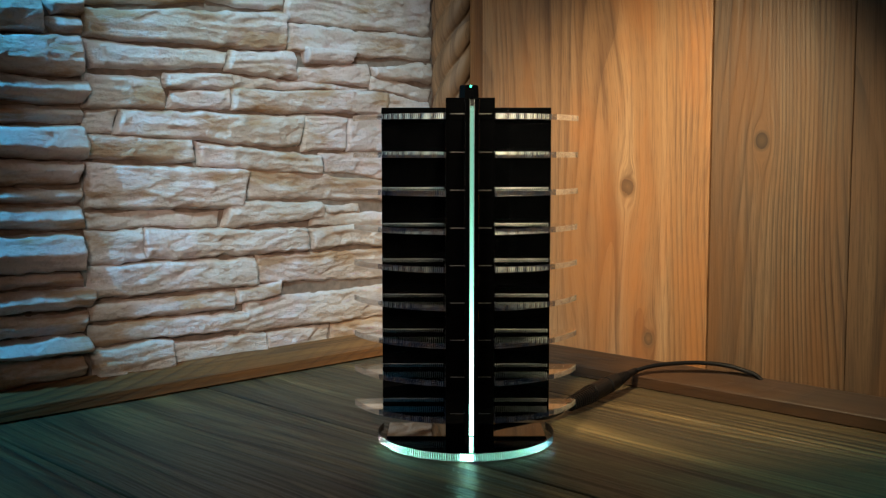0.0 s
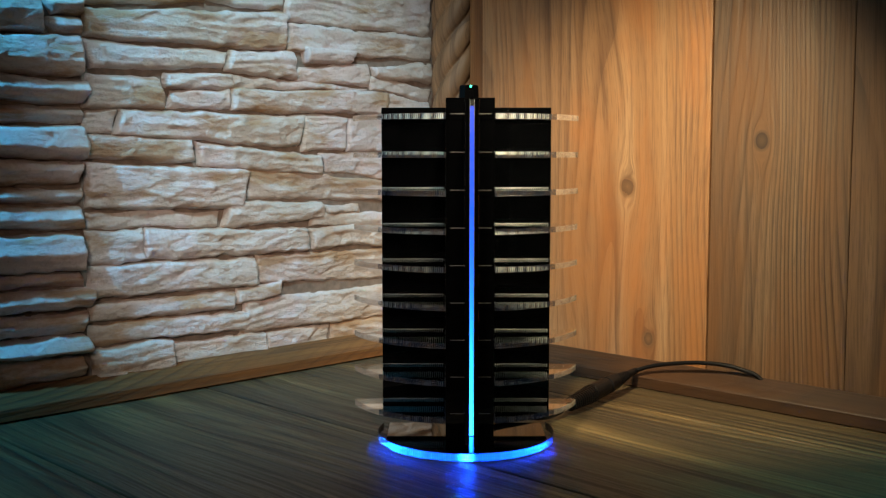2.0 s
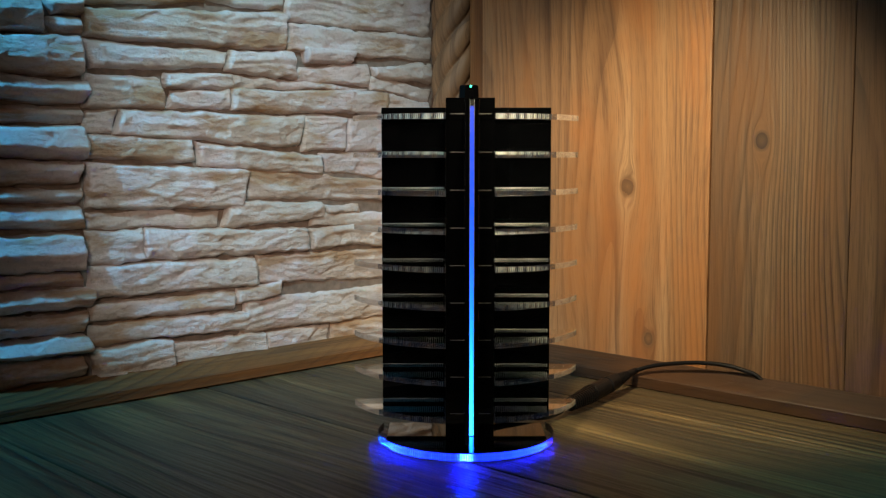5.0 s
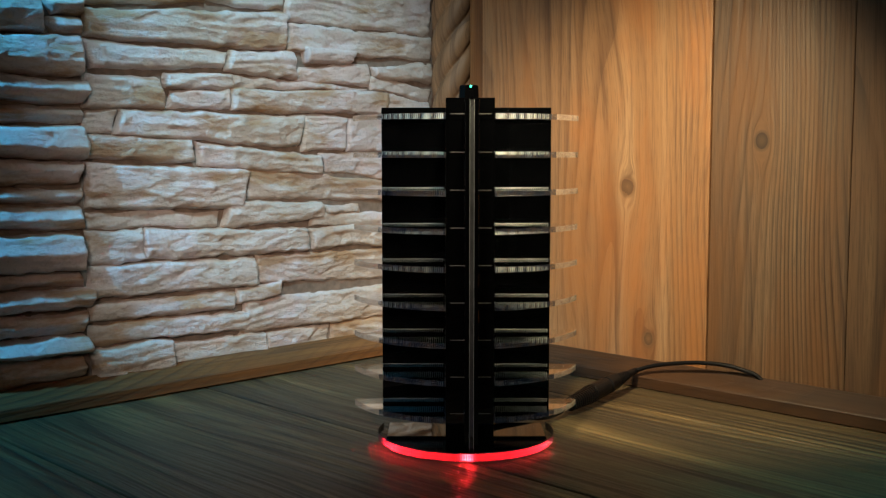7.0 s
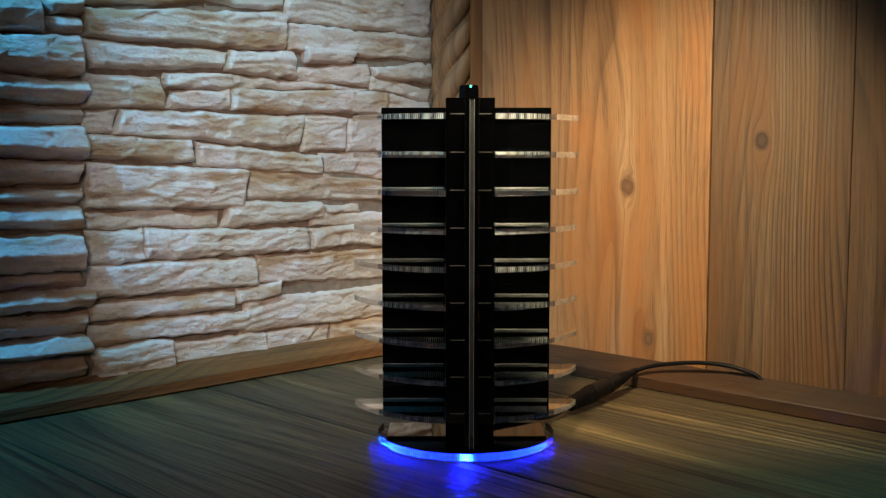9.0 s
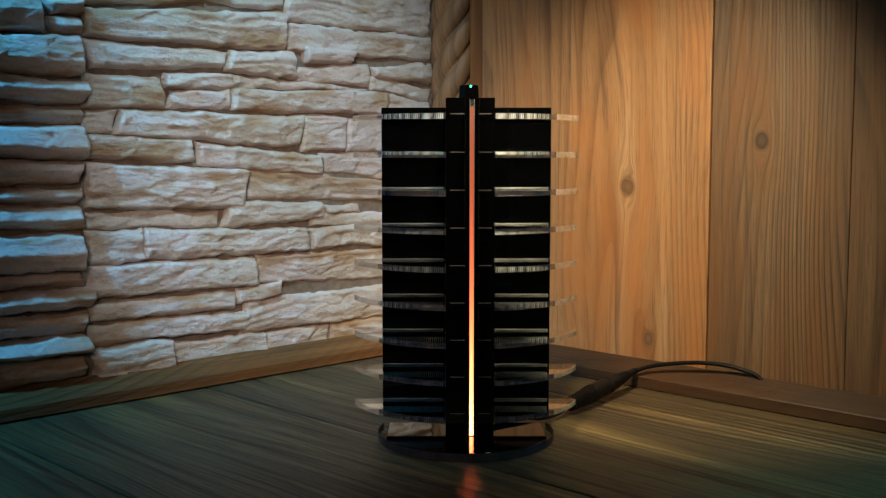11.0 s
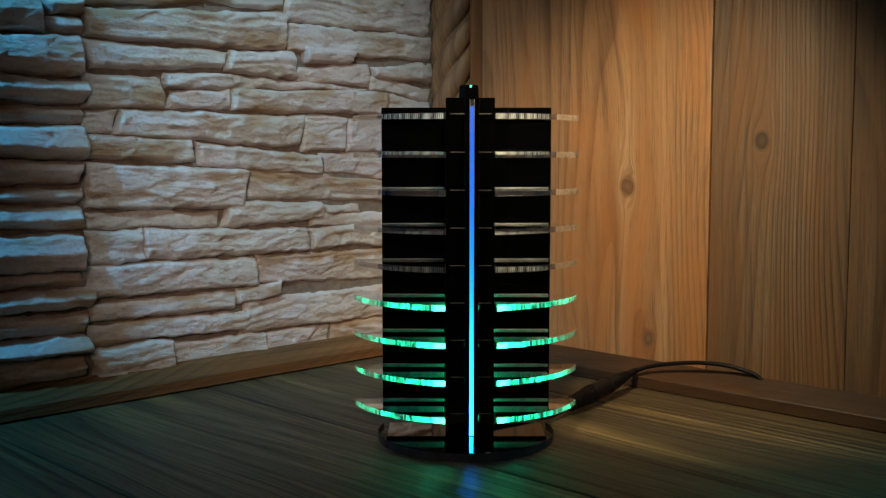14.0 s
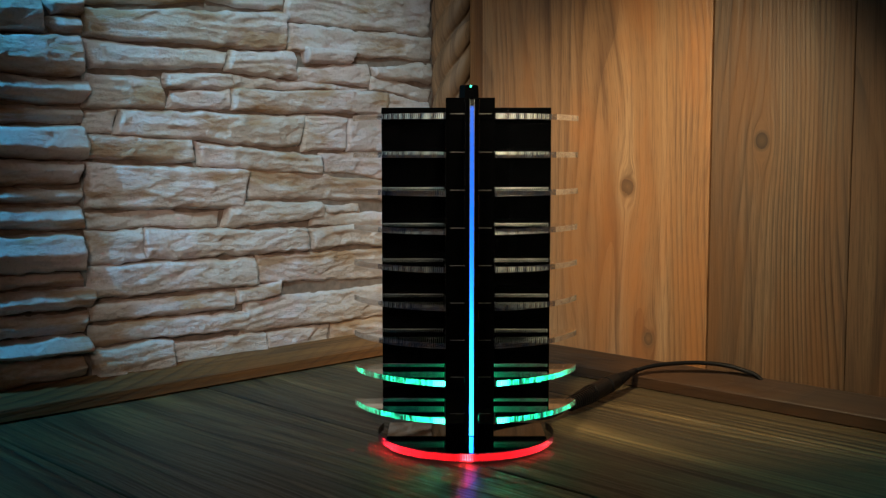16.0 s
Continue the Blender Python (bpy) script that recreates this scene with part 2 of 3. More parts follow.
def slab(outline, z0, z1, bevel=0.0):
    """A flat plate of a given outline."""
    bm = bmesh.new()
    lo = [bm.verts.new((x, y, z0)) for x, y in outline]
    hi = [bm.verts.new((x, y, z1)) for x, y in outline]
    n = len(outline)
    bm.faces.new(hi)
    bm.faces.new(lo[::-1])
    for i in range(n):
        bm.faces.new((lo[i], lo[(i + 1) % n], hi[(i + 1) % n], hi[i]))
    bmesh.ops.recalc_face_normals(bm, faces=bm.faces)
    if bevel:
        bmesh.ops.bevel(bm, geom=[e for e in bm.edges if abs(e.verts[0].co.z - e.verts[1].co.z) < 1e-6], offset=bevel, segments=1, affect="EDGES")
    return bm


def prism(bm, profile, axis, a, b):
    """A profile of (depth, z) drawn along axis X or Y from a to b."""
    ends = []
    for s in (a, b):
        ends.append([bm.verts.new((s, d, z) if axis == "X" else (d, s, z)) for d, z in profile])
    n = len(profile)
    for i in range(n):
        bm.faces.new((ends[0][i], ends[0][(i + 1) % n], ends[1][(i + 1) % n], ends[1][i]))
    bm.faces.new(ends[0][::-1])
    bm.faces.new(ends[1])
    bmesh.ops.recalc_face_normals(bm, faces=bm.faces)
    return bm


def in_room(ob):
    ob.matrix_world = ROOM
    return ob


# ---------------------------------------------------------------- setting
def build_shell():
    t = new("table")
    tagged(t, "weathered brown plank tabletop standing against stone and wood walls", "table", kind="structure")
    in_room(t)
    # back wall, side wall and ceiling are unseen, added dark for black reflections
    for name, dims, label in (
            ("wall_back", (-0.76, 1.6, -1.32, -1.30, -0.8, 1.9), "plain dark wall added out of view behind the table"),
            ("wall_side", (1.60, 1.62, -1.32, 0.74, -0.8, 1.9), "plain dark side wall added out of view"),
            ("wall_far", (-0.80, 1.6, 0.72, 0.74, -0.8, 1.9), "plain dark wall behind the wooden boards"),
            ("wall_stone", (-0.76, -0.7068, -1.3, 0.72, -0.8, 1.9), "mortared wall that carries pale ledge stones")):
        w = box_part(name, dims, M_MORTAR if name == "wall_stone" else M_PLASTER)
        in_room(w)
        tagged(w, label, "wall", kind="structure")
    c = box_part("ceiling", (-0.8, 1.62, -1.32, 0.74, 1.9, 1.92), M_PLASTER)
    tagged(in_room(c), "plain dark ceiling added out of view over the table corner", "ceiling", kind="structure")
    f = box_part("floor", (-0.8, 1.62, -1.32, 0.74, -0.82, -0.8), M_PLASTER)
    tagged(in_room(f), "plain dark floor under the table", "floor", kind="structure")
    return t


def build_planks(table):
    edges = [0.7, 0.6068, 0.432, 0.262, 0.09, -0.085, -0.26]
    for hi, lo in zip(edges, edges[1:]):
        bm = bmesh.new()
        box(bm, -0.7, 0.9, lo + 0.0009, hi - 0.0009, -0.03, 0.0, 0.0008)
        part("plank", bm, M_PLANK, table)
    for x in (-0.6, 0.8):
        box_part("leg", (x, x + 0.07, -0.2, -0.13, -0.8, -0.03), M_PLANK, table, 0.004)
        box_part("leg", (x, x + 0.07, 0.60, 0.67, -0.8, -0.03), M_PLANK, table, 0.004)


def build_boards():
    w = new("wall_wood")
    tagged(in_room(w), "oiled orange pine boards with knots and tight vertical grain", "wall", kind="structure")
    for a, b, mat in ((-0.6330, -0.4075, M_BOARD), (-0.4062, -0.3025, M_BOARD_OLD), (-0.3022, -0.182, M_BOARD_OLD), (-0.1810, -0.02, M_BOARD), (-0.019, 0.19, M_BOARD_OLD)):
        part("board", box(bmesh.new(), a, b, WOOD_Y, WOOD_Y + 0.022, 0.004, 0.75, 0.0008), mat, w)
    part("batten", box(bmesh.new(), -0.6500, -0.6335, WOOD_Y + 0.002, WOOD_Y + 0.03, 0.004, 0.75, 0.001), M_BATTEN, w)


def build_trims():
    prof = [(0.0, 0.0008), (0.0, 0.0085), (0.0008, 0.0094), (0.0165, 0.0190), (0.018, 0.0190), (0.018, 0.0008)]
    t = part("baseboard", prism(bmesh.new(), [(WOOD_Y - 0.018 + d, z) for d, z in prof], "X", -0.672, 0.19), M_TRIM_X_SHADED)
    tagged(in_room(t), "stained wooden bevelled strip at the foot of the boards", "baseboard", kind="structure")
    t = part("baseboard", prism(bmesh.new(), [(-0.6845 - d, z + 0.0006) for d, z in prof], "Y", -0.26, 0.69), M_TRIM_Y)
    tagged(in_room(t), "stained wooden bevelled strip under the stone wall", "baseboard", kind="structure")


def build_rope():
    """A barley-twist corner moulding with three strands."""
    bm = bmesh.new()
    seg, rings, top = 84, 240, 0.42
    rows = []
    for j in range(rings + 1):
        z = 0.002 + (top - 0.002) * j / rings
        row = []
        for i in range(seg):
            a = 2 * math.pi * i / seg
            ph = (4 * a - 2 * math.pi * z / 0.030) / 2
            r = 0.0140 + 0.0058 * abs(math.sin(ph)) ** 0.45
            row.append(bm.verts.new((r * math.cos(a), r * math.sin(a), z)))
        rows.append(row)
    for a, b in zip(rows, rows[1:]):
        for i in range(seg):
            bm.faces.new((a[i], a[(i + 1) % seg], b[(i + 1) % seg], b[i]))
    bm.faces.new(rows[-1])
    bm.faces.new(rows[0][::-1])
    ob = part("corner_moulding", bm, M_ROPE, smooth=True)
    ob.matrix_world = ROOM @ pose(-0.677, 0.690, 0)
    tagged(ob, "twisted rope-carved wooden moulding in the wall corner", "moulding", kind="structure")


# ledge stones, millimetres: from, to along the wall, foot at both ends, top at both ends, how proud
COURSES = (
    "240 321 255 259 279 284 2; 324 350 271 273 283 286 1; 325 349 258 259 270 272 1; 240 347 232 230 254 260 3; 240 350 211 211 231 228 2; 240 347 196 198 209 210 0; 240 347 178 172 196 197 3; 240 346 156 156 177 171 2",
    "240 346 144 143 155 154 1; 240 346 126 124 142 141 1; 240 344 97 96 124 123 3; 240 345 86 84 97 95 0; 240 350 69 68 85 83 2; 240 346 53 51 69 66 1; 240 347 39 35 53 50 2; 240 346 14 20 38 35 0",
    "350 447 280 291 293 303 1; 447 522 292 293 302 310 1; 350 524 257 260 278 292 3; 525 690 284 285 328 348 0; 527 690 259 262 283 284 1; 350 466 235 242 256 256 2; 467 534 240 237 257 261 2; 540 595 251 254 266 267 3",
    "535 615 237 233 250 254 0; 616 690 245 239 254 260 1; 350 412 209 210 234 233 2; 412 474 225 227 237 241 2; 414 470 210 211 224 227 1; 472 614 228 231 240 234 0; 469 634 211 211 229 233 2; 615 690 231 225 244 238 0; 634 690 210 210 231 226 0",
    "349 373 191 191 208 209 0; 373 540 189 182 209 209 2; 541 589 177 180 209 209 1; 589 690 179 179 208 209 0; 349 436 173 170 191 189 2; 438 560 168 158 187 175 2; 561 690 162 148 178 178 0; 347 482 138 133 172 165 3",
    "483 690 140 134 165 150 0; 348 459 124 120 137 133 0; 462 562 119 122 141 136 2; 563 603 126 125 135 134 1; 548 690 115 112 127 126 0; 347 393 98 98 124 122 1; 393 546 98 97 122 117 2; 546 690 98 94 117 113 1",
    "348 492 73 71 98 95 2; 493 690 73 63 96 93 0; 348 472 56 54 71 69 1; 472 515 58 60 71 73 2; 478 690 33 31 60 62 1; 348 484 40 35 56 51 2; 349 415 14 14 40 38 3; 415 501 12 12 35 33 1",
    "501 567 12 12 33 34 0; 567 690 10 8 33 31 1",
)


def build_stone(wall, q0, q1, b0, b1, t0, t1, proud, seed):
    """A split ledge stone: uneven outline, rounded edges, chipped facets and thin layers."""
    w, h = q1 - q0, ((t0 - b0) + (t1 - b1)) / 2
    nu, nv = max(10, int(w / 0.0015)), max(10, int(h / 0.0011))
    rnd = random.Random(seed)
    lean, peak = rnd.uniform(0.1, 0.8), rnd.uniform(0.3, 0.62)
    cut0, cut1 = rnd.uniform(-0.006, 0.006), rnd.uniform(-0.006, 0.006)
    tilt = rnd.uniform(-0.0012, 0.0012)
    deep = 1.0 if q0 < 0.33 else 0.0
    bm = bmesh.new()
    grid = []
    for j in range(nv + 1):
        row = []
        for i in range(nu + 1):
            u, v = i / nu, j / nv
            q = q0 + u * w
            z = (b0 + (b1 - b0) * u) * (1 - v) + (t0 + (t1 - t0) * u) * v
            q += (v - 0.5) * (cut0 * (1 - u) ** 6 + cut1 * u ** 6)
            q += 0.0034 * noise.noise((z * 70, seed * 3.1, 0.3)) * abs(2 * u - 1) ** 4
            z += (0.0030 * noise.noise((q * 26, seed * 1.7, 5.0)) + 0.0010 * noise.noise((q * 110, seed * 2.7, 1.0))) * abs(2 * v - 1) ** 2
            e = min(u * w, (1 - u) * w, v * h, (1 - v) * h)
            e += 0.0014 * noise.noise((q * 90, z * 90, seed))
            edge = max(0.0, min(1.0, (e - 0.0003) / 0.0028))
            edge = math.sqrt(1 - (1 - edge) ** 2)
            arch = v / peak if v < peak else (1 - v) / (1 - peak)
            warp = 0.35 * noise.noise((q * 60, z * 90, seed * 1.9))
            cell = noise.voronoi((q * 34 + warp, z * 62 + warp, seed * 5.3))[1][0]
            turn = 40.0 * noise.cell(cell * 9.0)
            facet = math.cos(turn) * (q * 34 - cell.x) + 0.9 * math.sin(turn) * (z * 62 - cell.y)
            swell = noise.noise((q * 17, z * 34, seed * 2.3))
            strata = noise.noise((q * 14 + z * 20, z * 230 + 3 * swell, seed * 0.7))
            chip = noise.noise((q * 85, z * 120, seed + 9.0))
            step = math.floor((strata + 0.35 * chip) * 3.0) / 3.0
            out = -0.0052 + edge * (0.0040 + 0.0016 * proud + tilt * (2 * u - 1))
            out += edge * (0.0012 + 0.0008 * proud) * lean * arch
            out += edge * (0.0017 * swell + 0.0013 * facet + 0.0006 * strata + 0.0007 * step + 0.0007 * chip + 0.0004 * noise.noise((q * 260, z * 420, seed)))
            out += edge * deep * (0.0052 * arch + 0.0012 * proud)
            row.append(bm.verts.new((STONE_X + out, q, z)))
        grid.append(row)
    for a, b in zip(grid, grid[1:]):
        for i in range(nu):
            bm.faces.new((a[i], a[i + 1], b[i + 1], b[i]))
    rim = grid[0] + [r[-1] for r in grid[1:]] + grid[-1][-2::-1] + [r[0] for r in grid[-2:0:-1]]
    back = [bm.verts.new((STONE_X - 0.010, v.co.y, v.co.z)) for v in rim]
    for i in range(len(rim)):
        k = (i + 1) % len(rim)
        bm.faces.new((rim[i], back[i], back[k], rim[k]))
    bm.faces.new(back)
    bmesh.ops.recalc_face_normals(bm, faces=bm.faces)
    part("stone", bm, M_STONE, wall, smooth=True)


def build_stones():
    wall = bpy.data.objects["wall_stone"]
    seed = 0
    for course in COURSES:
        for text in course.split(";"):
            *ends, proud = [float(x) for x in text.split()]
            seed += 1
            build_stone(wall, *[x / 1000 for x in ends], proud, seed)


# ---------------------------------------------------------------- the music lamp
LAMP = (0.0142, 0.6475, 0.0)
BASE_R, BASE_H, BASE_BACK = 0.0545, 0.0055, 0.0169
DISC_R, DISC_Y, DISC_BACK, DISC_T = 0.0743, 0.0413, 0.0195, 0.0034
DISC_Z = [0.0205 + 0.0225 * i for i in range(9)]
COL_X0, COL_X1, COL_Y = -0.0126, 0.0165, -0.0197
FIN_X, FIN_Y = 0.0023, -0.0445
DRUM_FACE, FACES = 0.0047, "kroygmwabv"
CELLS = "kkrpmlabvk"
SLITS = 240
TINTS = {"r": (1.0, 0.012, 0.02), "o": (1.0, 0.16, 0.05), "y": (0.90, 0.66, 0.32), "g": (0.0, 0.9, 0.30),
         "m": (0.32, 0.90, 0.66), "w": (0.22, 0.46, 1.0), "a": (0.004, 0.165, 1.0), "b": (0.0025, 0.065, 1.0),
         "v": (0.22, 0.04, 1.0), "p": (1.0, 0.42, 0.38), "l": (0.22, 0.48, 1.0)}


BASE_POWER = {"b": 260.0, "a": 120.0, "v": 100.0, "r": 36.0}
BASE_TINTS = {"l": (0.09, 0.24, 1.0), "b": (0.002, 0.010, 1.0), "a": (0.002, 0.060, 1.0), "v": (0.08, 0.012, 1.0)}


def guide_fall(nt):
    """Falloff painted into the emission: brightest at the foot, as over a light source."""
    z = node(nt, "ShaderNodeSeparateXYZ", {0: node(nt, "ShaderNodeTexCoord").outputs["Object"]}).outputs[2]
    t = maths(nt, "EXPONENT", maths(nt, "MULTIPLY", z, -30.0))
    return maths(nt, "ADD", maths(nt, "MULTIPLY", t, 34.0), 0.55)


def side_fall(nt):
    """Falloff and hot spots painted into the emission: brightest beside the column, as if light entered there."""
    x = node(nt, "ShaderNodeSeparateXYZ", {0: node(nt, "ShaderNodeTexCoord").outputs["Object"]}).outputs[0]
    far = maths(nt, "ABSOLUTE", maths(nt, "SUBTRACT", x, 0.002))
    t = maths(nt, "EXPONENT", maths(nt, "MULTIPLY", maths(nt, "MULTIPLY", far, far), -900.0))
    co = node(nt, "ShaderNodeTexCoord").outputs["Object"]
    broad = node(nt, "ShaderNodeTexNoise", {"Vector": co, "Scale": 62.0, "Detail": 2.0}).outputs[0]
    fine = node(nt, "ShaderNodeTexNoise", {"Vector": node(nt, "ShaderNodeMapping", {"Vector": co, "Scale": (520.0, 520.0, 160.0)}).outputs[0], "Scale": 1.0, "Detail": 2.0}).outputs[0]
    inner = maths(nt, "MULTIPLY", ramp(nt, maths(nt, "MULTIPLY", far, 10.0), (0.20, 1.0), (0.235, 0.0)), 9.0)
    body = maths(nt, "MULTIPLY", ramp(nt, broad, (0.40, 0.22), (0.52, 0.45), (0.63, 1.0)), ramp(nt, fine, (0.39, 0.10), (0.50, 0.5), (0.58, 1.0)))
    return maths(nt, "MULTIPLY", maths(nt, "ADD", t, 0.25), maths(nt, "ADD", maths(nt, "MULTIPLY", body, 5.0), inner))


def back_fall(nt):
    """Painted into the emission: brightest beside the column, and speckled."""
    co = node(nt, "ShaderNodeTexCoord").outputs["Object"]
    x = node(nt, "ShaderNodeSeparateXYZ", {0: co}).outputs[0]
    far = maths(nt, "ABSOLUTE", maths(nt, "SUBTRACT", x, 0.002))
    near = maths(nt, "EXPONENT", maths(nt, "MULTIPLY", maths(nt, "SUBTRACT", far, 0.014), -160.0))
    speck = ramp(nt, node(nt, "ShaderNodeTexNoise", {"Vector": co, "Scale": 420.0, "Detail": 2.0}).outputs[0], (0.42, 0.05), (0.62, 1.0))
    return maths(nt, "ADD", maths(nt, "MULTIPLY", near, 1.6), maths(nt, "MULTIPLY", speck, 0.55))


def front_side_glow(nt):
    """Painted into the emission: a hot spot at the front, and bright sides that tint the table."""
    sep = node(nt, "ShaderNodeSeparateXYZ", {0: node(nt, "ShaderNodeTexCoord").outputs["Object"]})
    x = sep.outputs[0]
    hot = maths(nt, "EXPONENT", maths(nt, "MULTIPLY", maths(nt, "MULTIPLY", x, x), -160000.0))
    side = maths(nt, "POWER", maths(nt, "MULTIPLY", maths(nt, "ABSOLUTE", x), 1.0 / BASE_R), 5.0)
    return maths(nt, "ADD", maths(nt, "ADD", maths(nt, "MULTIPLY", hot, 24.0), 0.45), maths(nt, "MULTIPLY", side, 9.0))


def arc_cells(cells, radius, z0, z1, mats, inner=0.00004):
    """Curved cells (angle from, to, material) on an opaque dark carrier behind them; angle 0 faces the front."""
    bm = bmesh.new()

    def spot(r, a, z):
        return bm.verts.new((r * math.sin(a), -r * math.cos(a), z))

    for a0, a1, k in cells:
        for r, m in ((radius, k), (radius - inner, 0)):
            f = bm.faces.new([spot(r, a0, z0), spot(r, a1, z0), spot(r, a1, z1), spot(r, a0, z1)])
            f.material_index = m
        for a in (a0, a1):
            bm.faces.new([spot(radius - inner, a, z0), spot(radius, a, z0), spot(radius, a, z1), spot(radius - inner, a, z1)]).material_index = 0
        for z in (z0, z1):
            bm.faces.new([spot(radius - inner, a0, z), spot(radius - inner, a1, z), spot(radius, a1, z), spot(radius, a0, z)]).material_index = 0
    return bm


def ridges(spans, radius, z0, z1, depth=0.00025):
    """The uncut ribs of a knurled rim."""
    bm = bmesh.new()
    for a0, a1 in spans:
        vs = []
        for r in (radius - depth, radius):
            for a, z in ((a0, z0), (a1, z0), (a1, z1), (a0, z1)):
                vs.append(bm.verts.new((r * math.sin(a), -r * math.cos(a), z)))
        for q in ((4, 5, 6, 7), (0, 3, 2, 1), (0, 1, 5, 4), (1, 2, 6, 5), (2, 3, 7, 6), (3, 0, 4, 7)):
            bm.faces.new([vs[i] for i in q])
    bmesh.ops.recalc_face_normals(bm, faces=bm.faces)
    return bm


def segment(r, cy, x0, x1, back, n=40):
    """Outline of a round plate between x0 and x1, cut straight at the back."""
    pts = []
    for i in range(n + 1):
        x = x0 + (x1 - x0) * i / n
        pts.append((x, min(back, cy - math.sqrt(max(0.0, r * r - x * x)))))
    return pts + [(x1, back), (x0, back)] if pts[0][1] < back - 1e-5 and pts[-1][1] < back - 1e-5 else (pts + [(x1, back)] if pts[-1][1] < back - 1e-5 else [(x0, back)] + pts)


def teeth(x0, x1, y0, y1, z0, z1, slim):
    """A row of small wedges whose sloping faces look up and to the front."""
    bm = bmesh.new()
    x = x0
    while x < x1 - 0.001:
        a, b = x + slim, x + 0.0007 - slim
        vs = [bm.verts.new(p) for p in ((a, y0, z0), (b, y0, z0), (b, y1, z0), (a, y1, z0), (a, y0, z0 + 0.0002), (b, y0, z0 + 0.0002), (b, y1, z1), (a, y1, z1))]
        for q in ((0, 1, 5, 4), (1, 2, 6, 5), (2, 3, 7, 6), (3, 0, 4, 7), (4, 5, 6, 7), (3, 2, 1, 0)):
            bm.faces.new([vs[i] for i in q])
        x += 0.0013
    return bm


def build_disc(lamp, z, mats, back_mat):
    bars = []
    half = math.sqrt(DISC_R ** 2 - (DISC_Y - DISC_BACK) ** 2)
    a_end = math.asin(half / DISC_R) - 0.01
    pitch = radians(0.85)
    for side, x0, x1 in ((-1, -half, COL_X0), (1, COL_X1, half)):
        plate = part("acrylic_disc", slab(segment(DISC_R - 0.0004, DISC_Y, x0 + (0.001 if side < 0 else 0), x1 - (0.001 if side > 0 else 0), DISC_BACK), z - DISC_T, z), M_CLEAR, lamp, "clear acrylic half disc with a knurled cut edge")
        inner = math.asin(abs(COL_X0 if side < 0 else COL_X1) / DISC_R)
        spans, a = [], inner + pitch
        while a < a_end - pitch:
            spans.append((side * a, side * (a + pitch * 0.48)))
            a += pitch
        # ribs beyond the panel get the see-through look as painted tan
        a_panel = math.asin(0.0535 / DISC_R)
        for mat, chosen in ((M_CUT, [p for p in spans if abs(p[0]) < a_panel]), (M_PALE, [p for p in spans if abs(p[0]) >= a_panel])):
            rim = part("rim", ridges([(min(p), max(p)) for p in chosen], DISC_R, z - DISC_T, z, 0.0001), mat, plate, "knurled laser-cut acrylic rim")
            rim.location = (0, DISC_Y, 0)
        lo, hi = (-0.0525, x1) if side < 0 else (x0, 0.0535)
        part("back_edge", teeth(lo, hi, DISC_BACK - 0.0012, DISC_BACK - 0.0002, z - 0.0018, z + 0.0003, 0.0), M_FROST, plate, "row of small frosted cut marks")
        # added bars that stand in for the lit back edge of the disc
        bar = part("back_light", teeth(lo, hi, DISC_BACK - 0.0007, DISC_BACK - 0.00025, z - 0.0016, z - 0.0001, 0.00012), back_mat, lamp, "added row of small light bars standing in for the lit back edge")
        bars.append(bar)
        xi = COL_X0 - 0.0005 if side < 0 else COL_X1 + 0.0001
        y_in = DISC_Y - math.sqrt(DISC_R ** 2 - xi ** 2)
        box_part("inner_edge", (xi, xi + 0.0004, y_in + 0.0015, DISC_BACK - 0.002, z - DISC_T + 0.0002, z - 0.0002), M_CUT, plate)
    # added glowing bars stand in for lit rims: behind the ribs while dark, turned by half a pitch into the gaps between
    # them
    rings = []
    for side in (-1, 1):
        cells, a = [], math.asin(abs(COL_X0 if side < 0 else COL_X1) / DISC_R) + pitch
        while a < a_end - 2 * pitch:
            cuts = [(a + 0.05 * pitch, a + 0.43 * pitch, 1)]
            cells += [(min(side * p, side * q), max(side * p, side * q), k) for p, q, k in cuts]
            a += pitch
        ring = part("light_ring", arc_cells(cells, DISC_R - 0.00011, z - DISC_T + 0.0001, z - 0.0001, mats), mats, lamp, "added curved light bar standing in for the lit disc rim")
        ring.location = (0, DISC_Y, 0)
        rings.append(ring)
    return rings, pitch * 0.5, bars


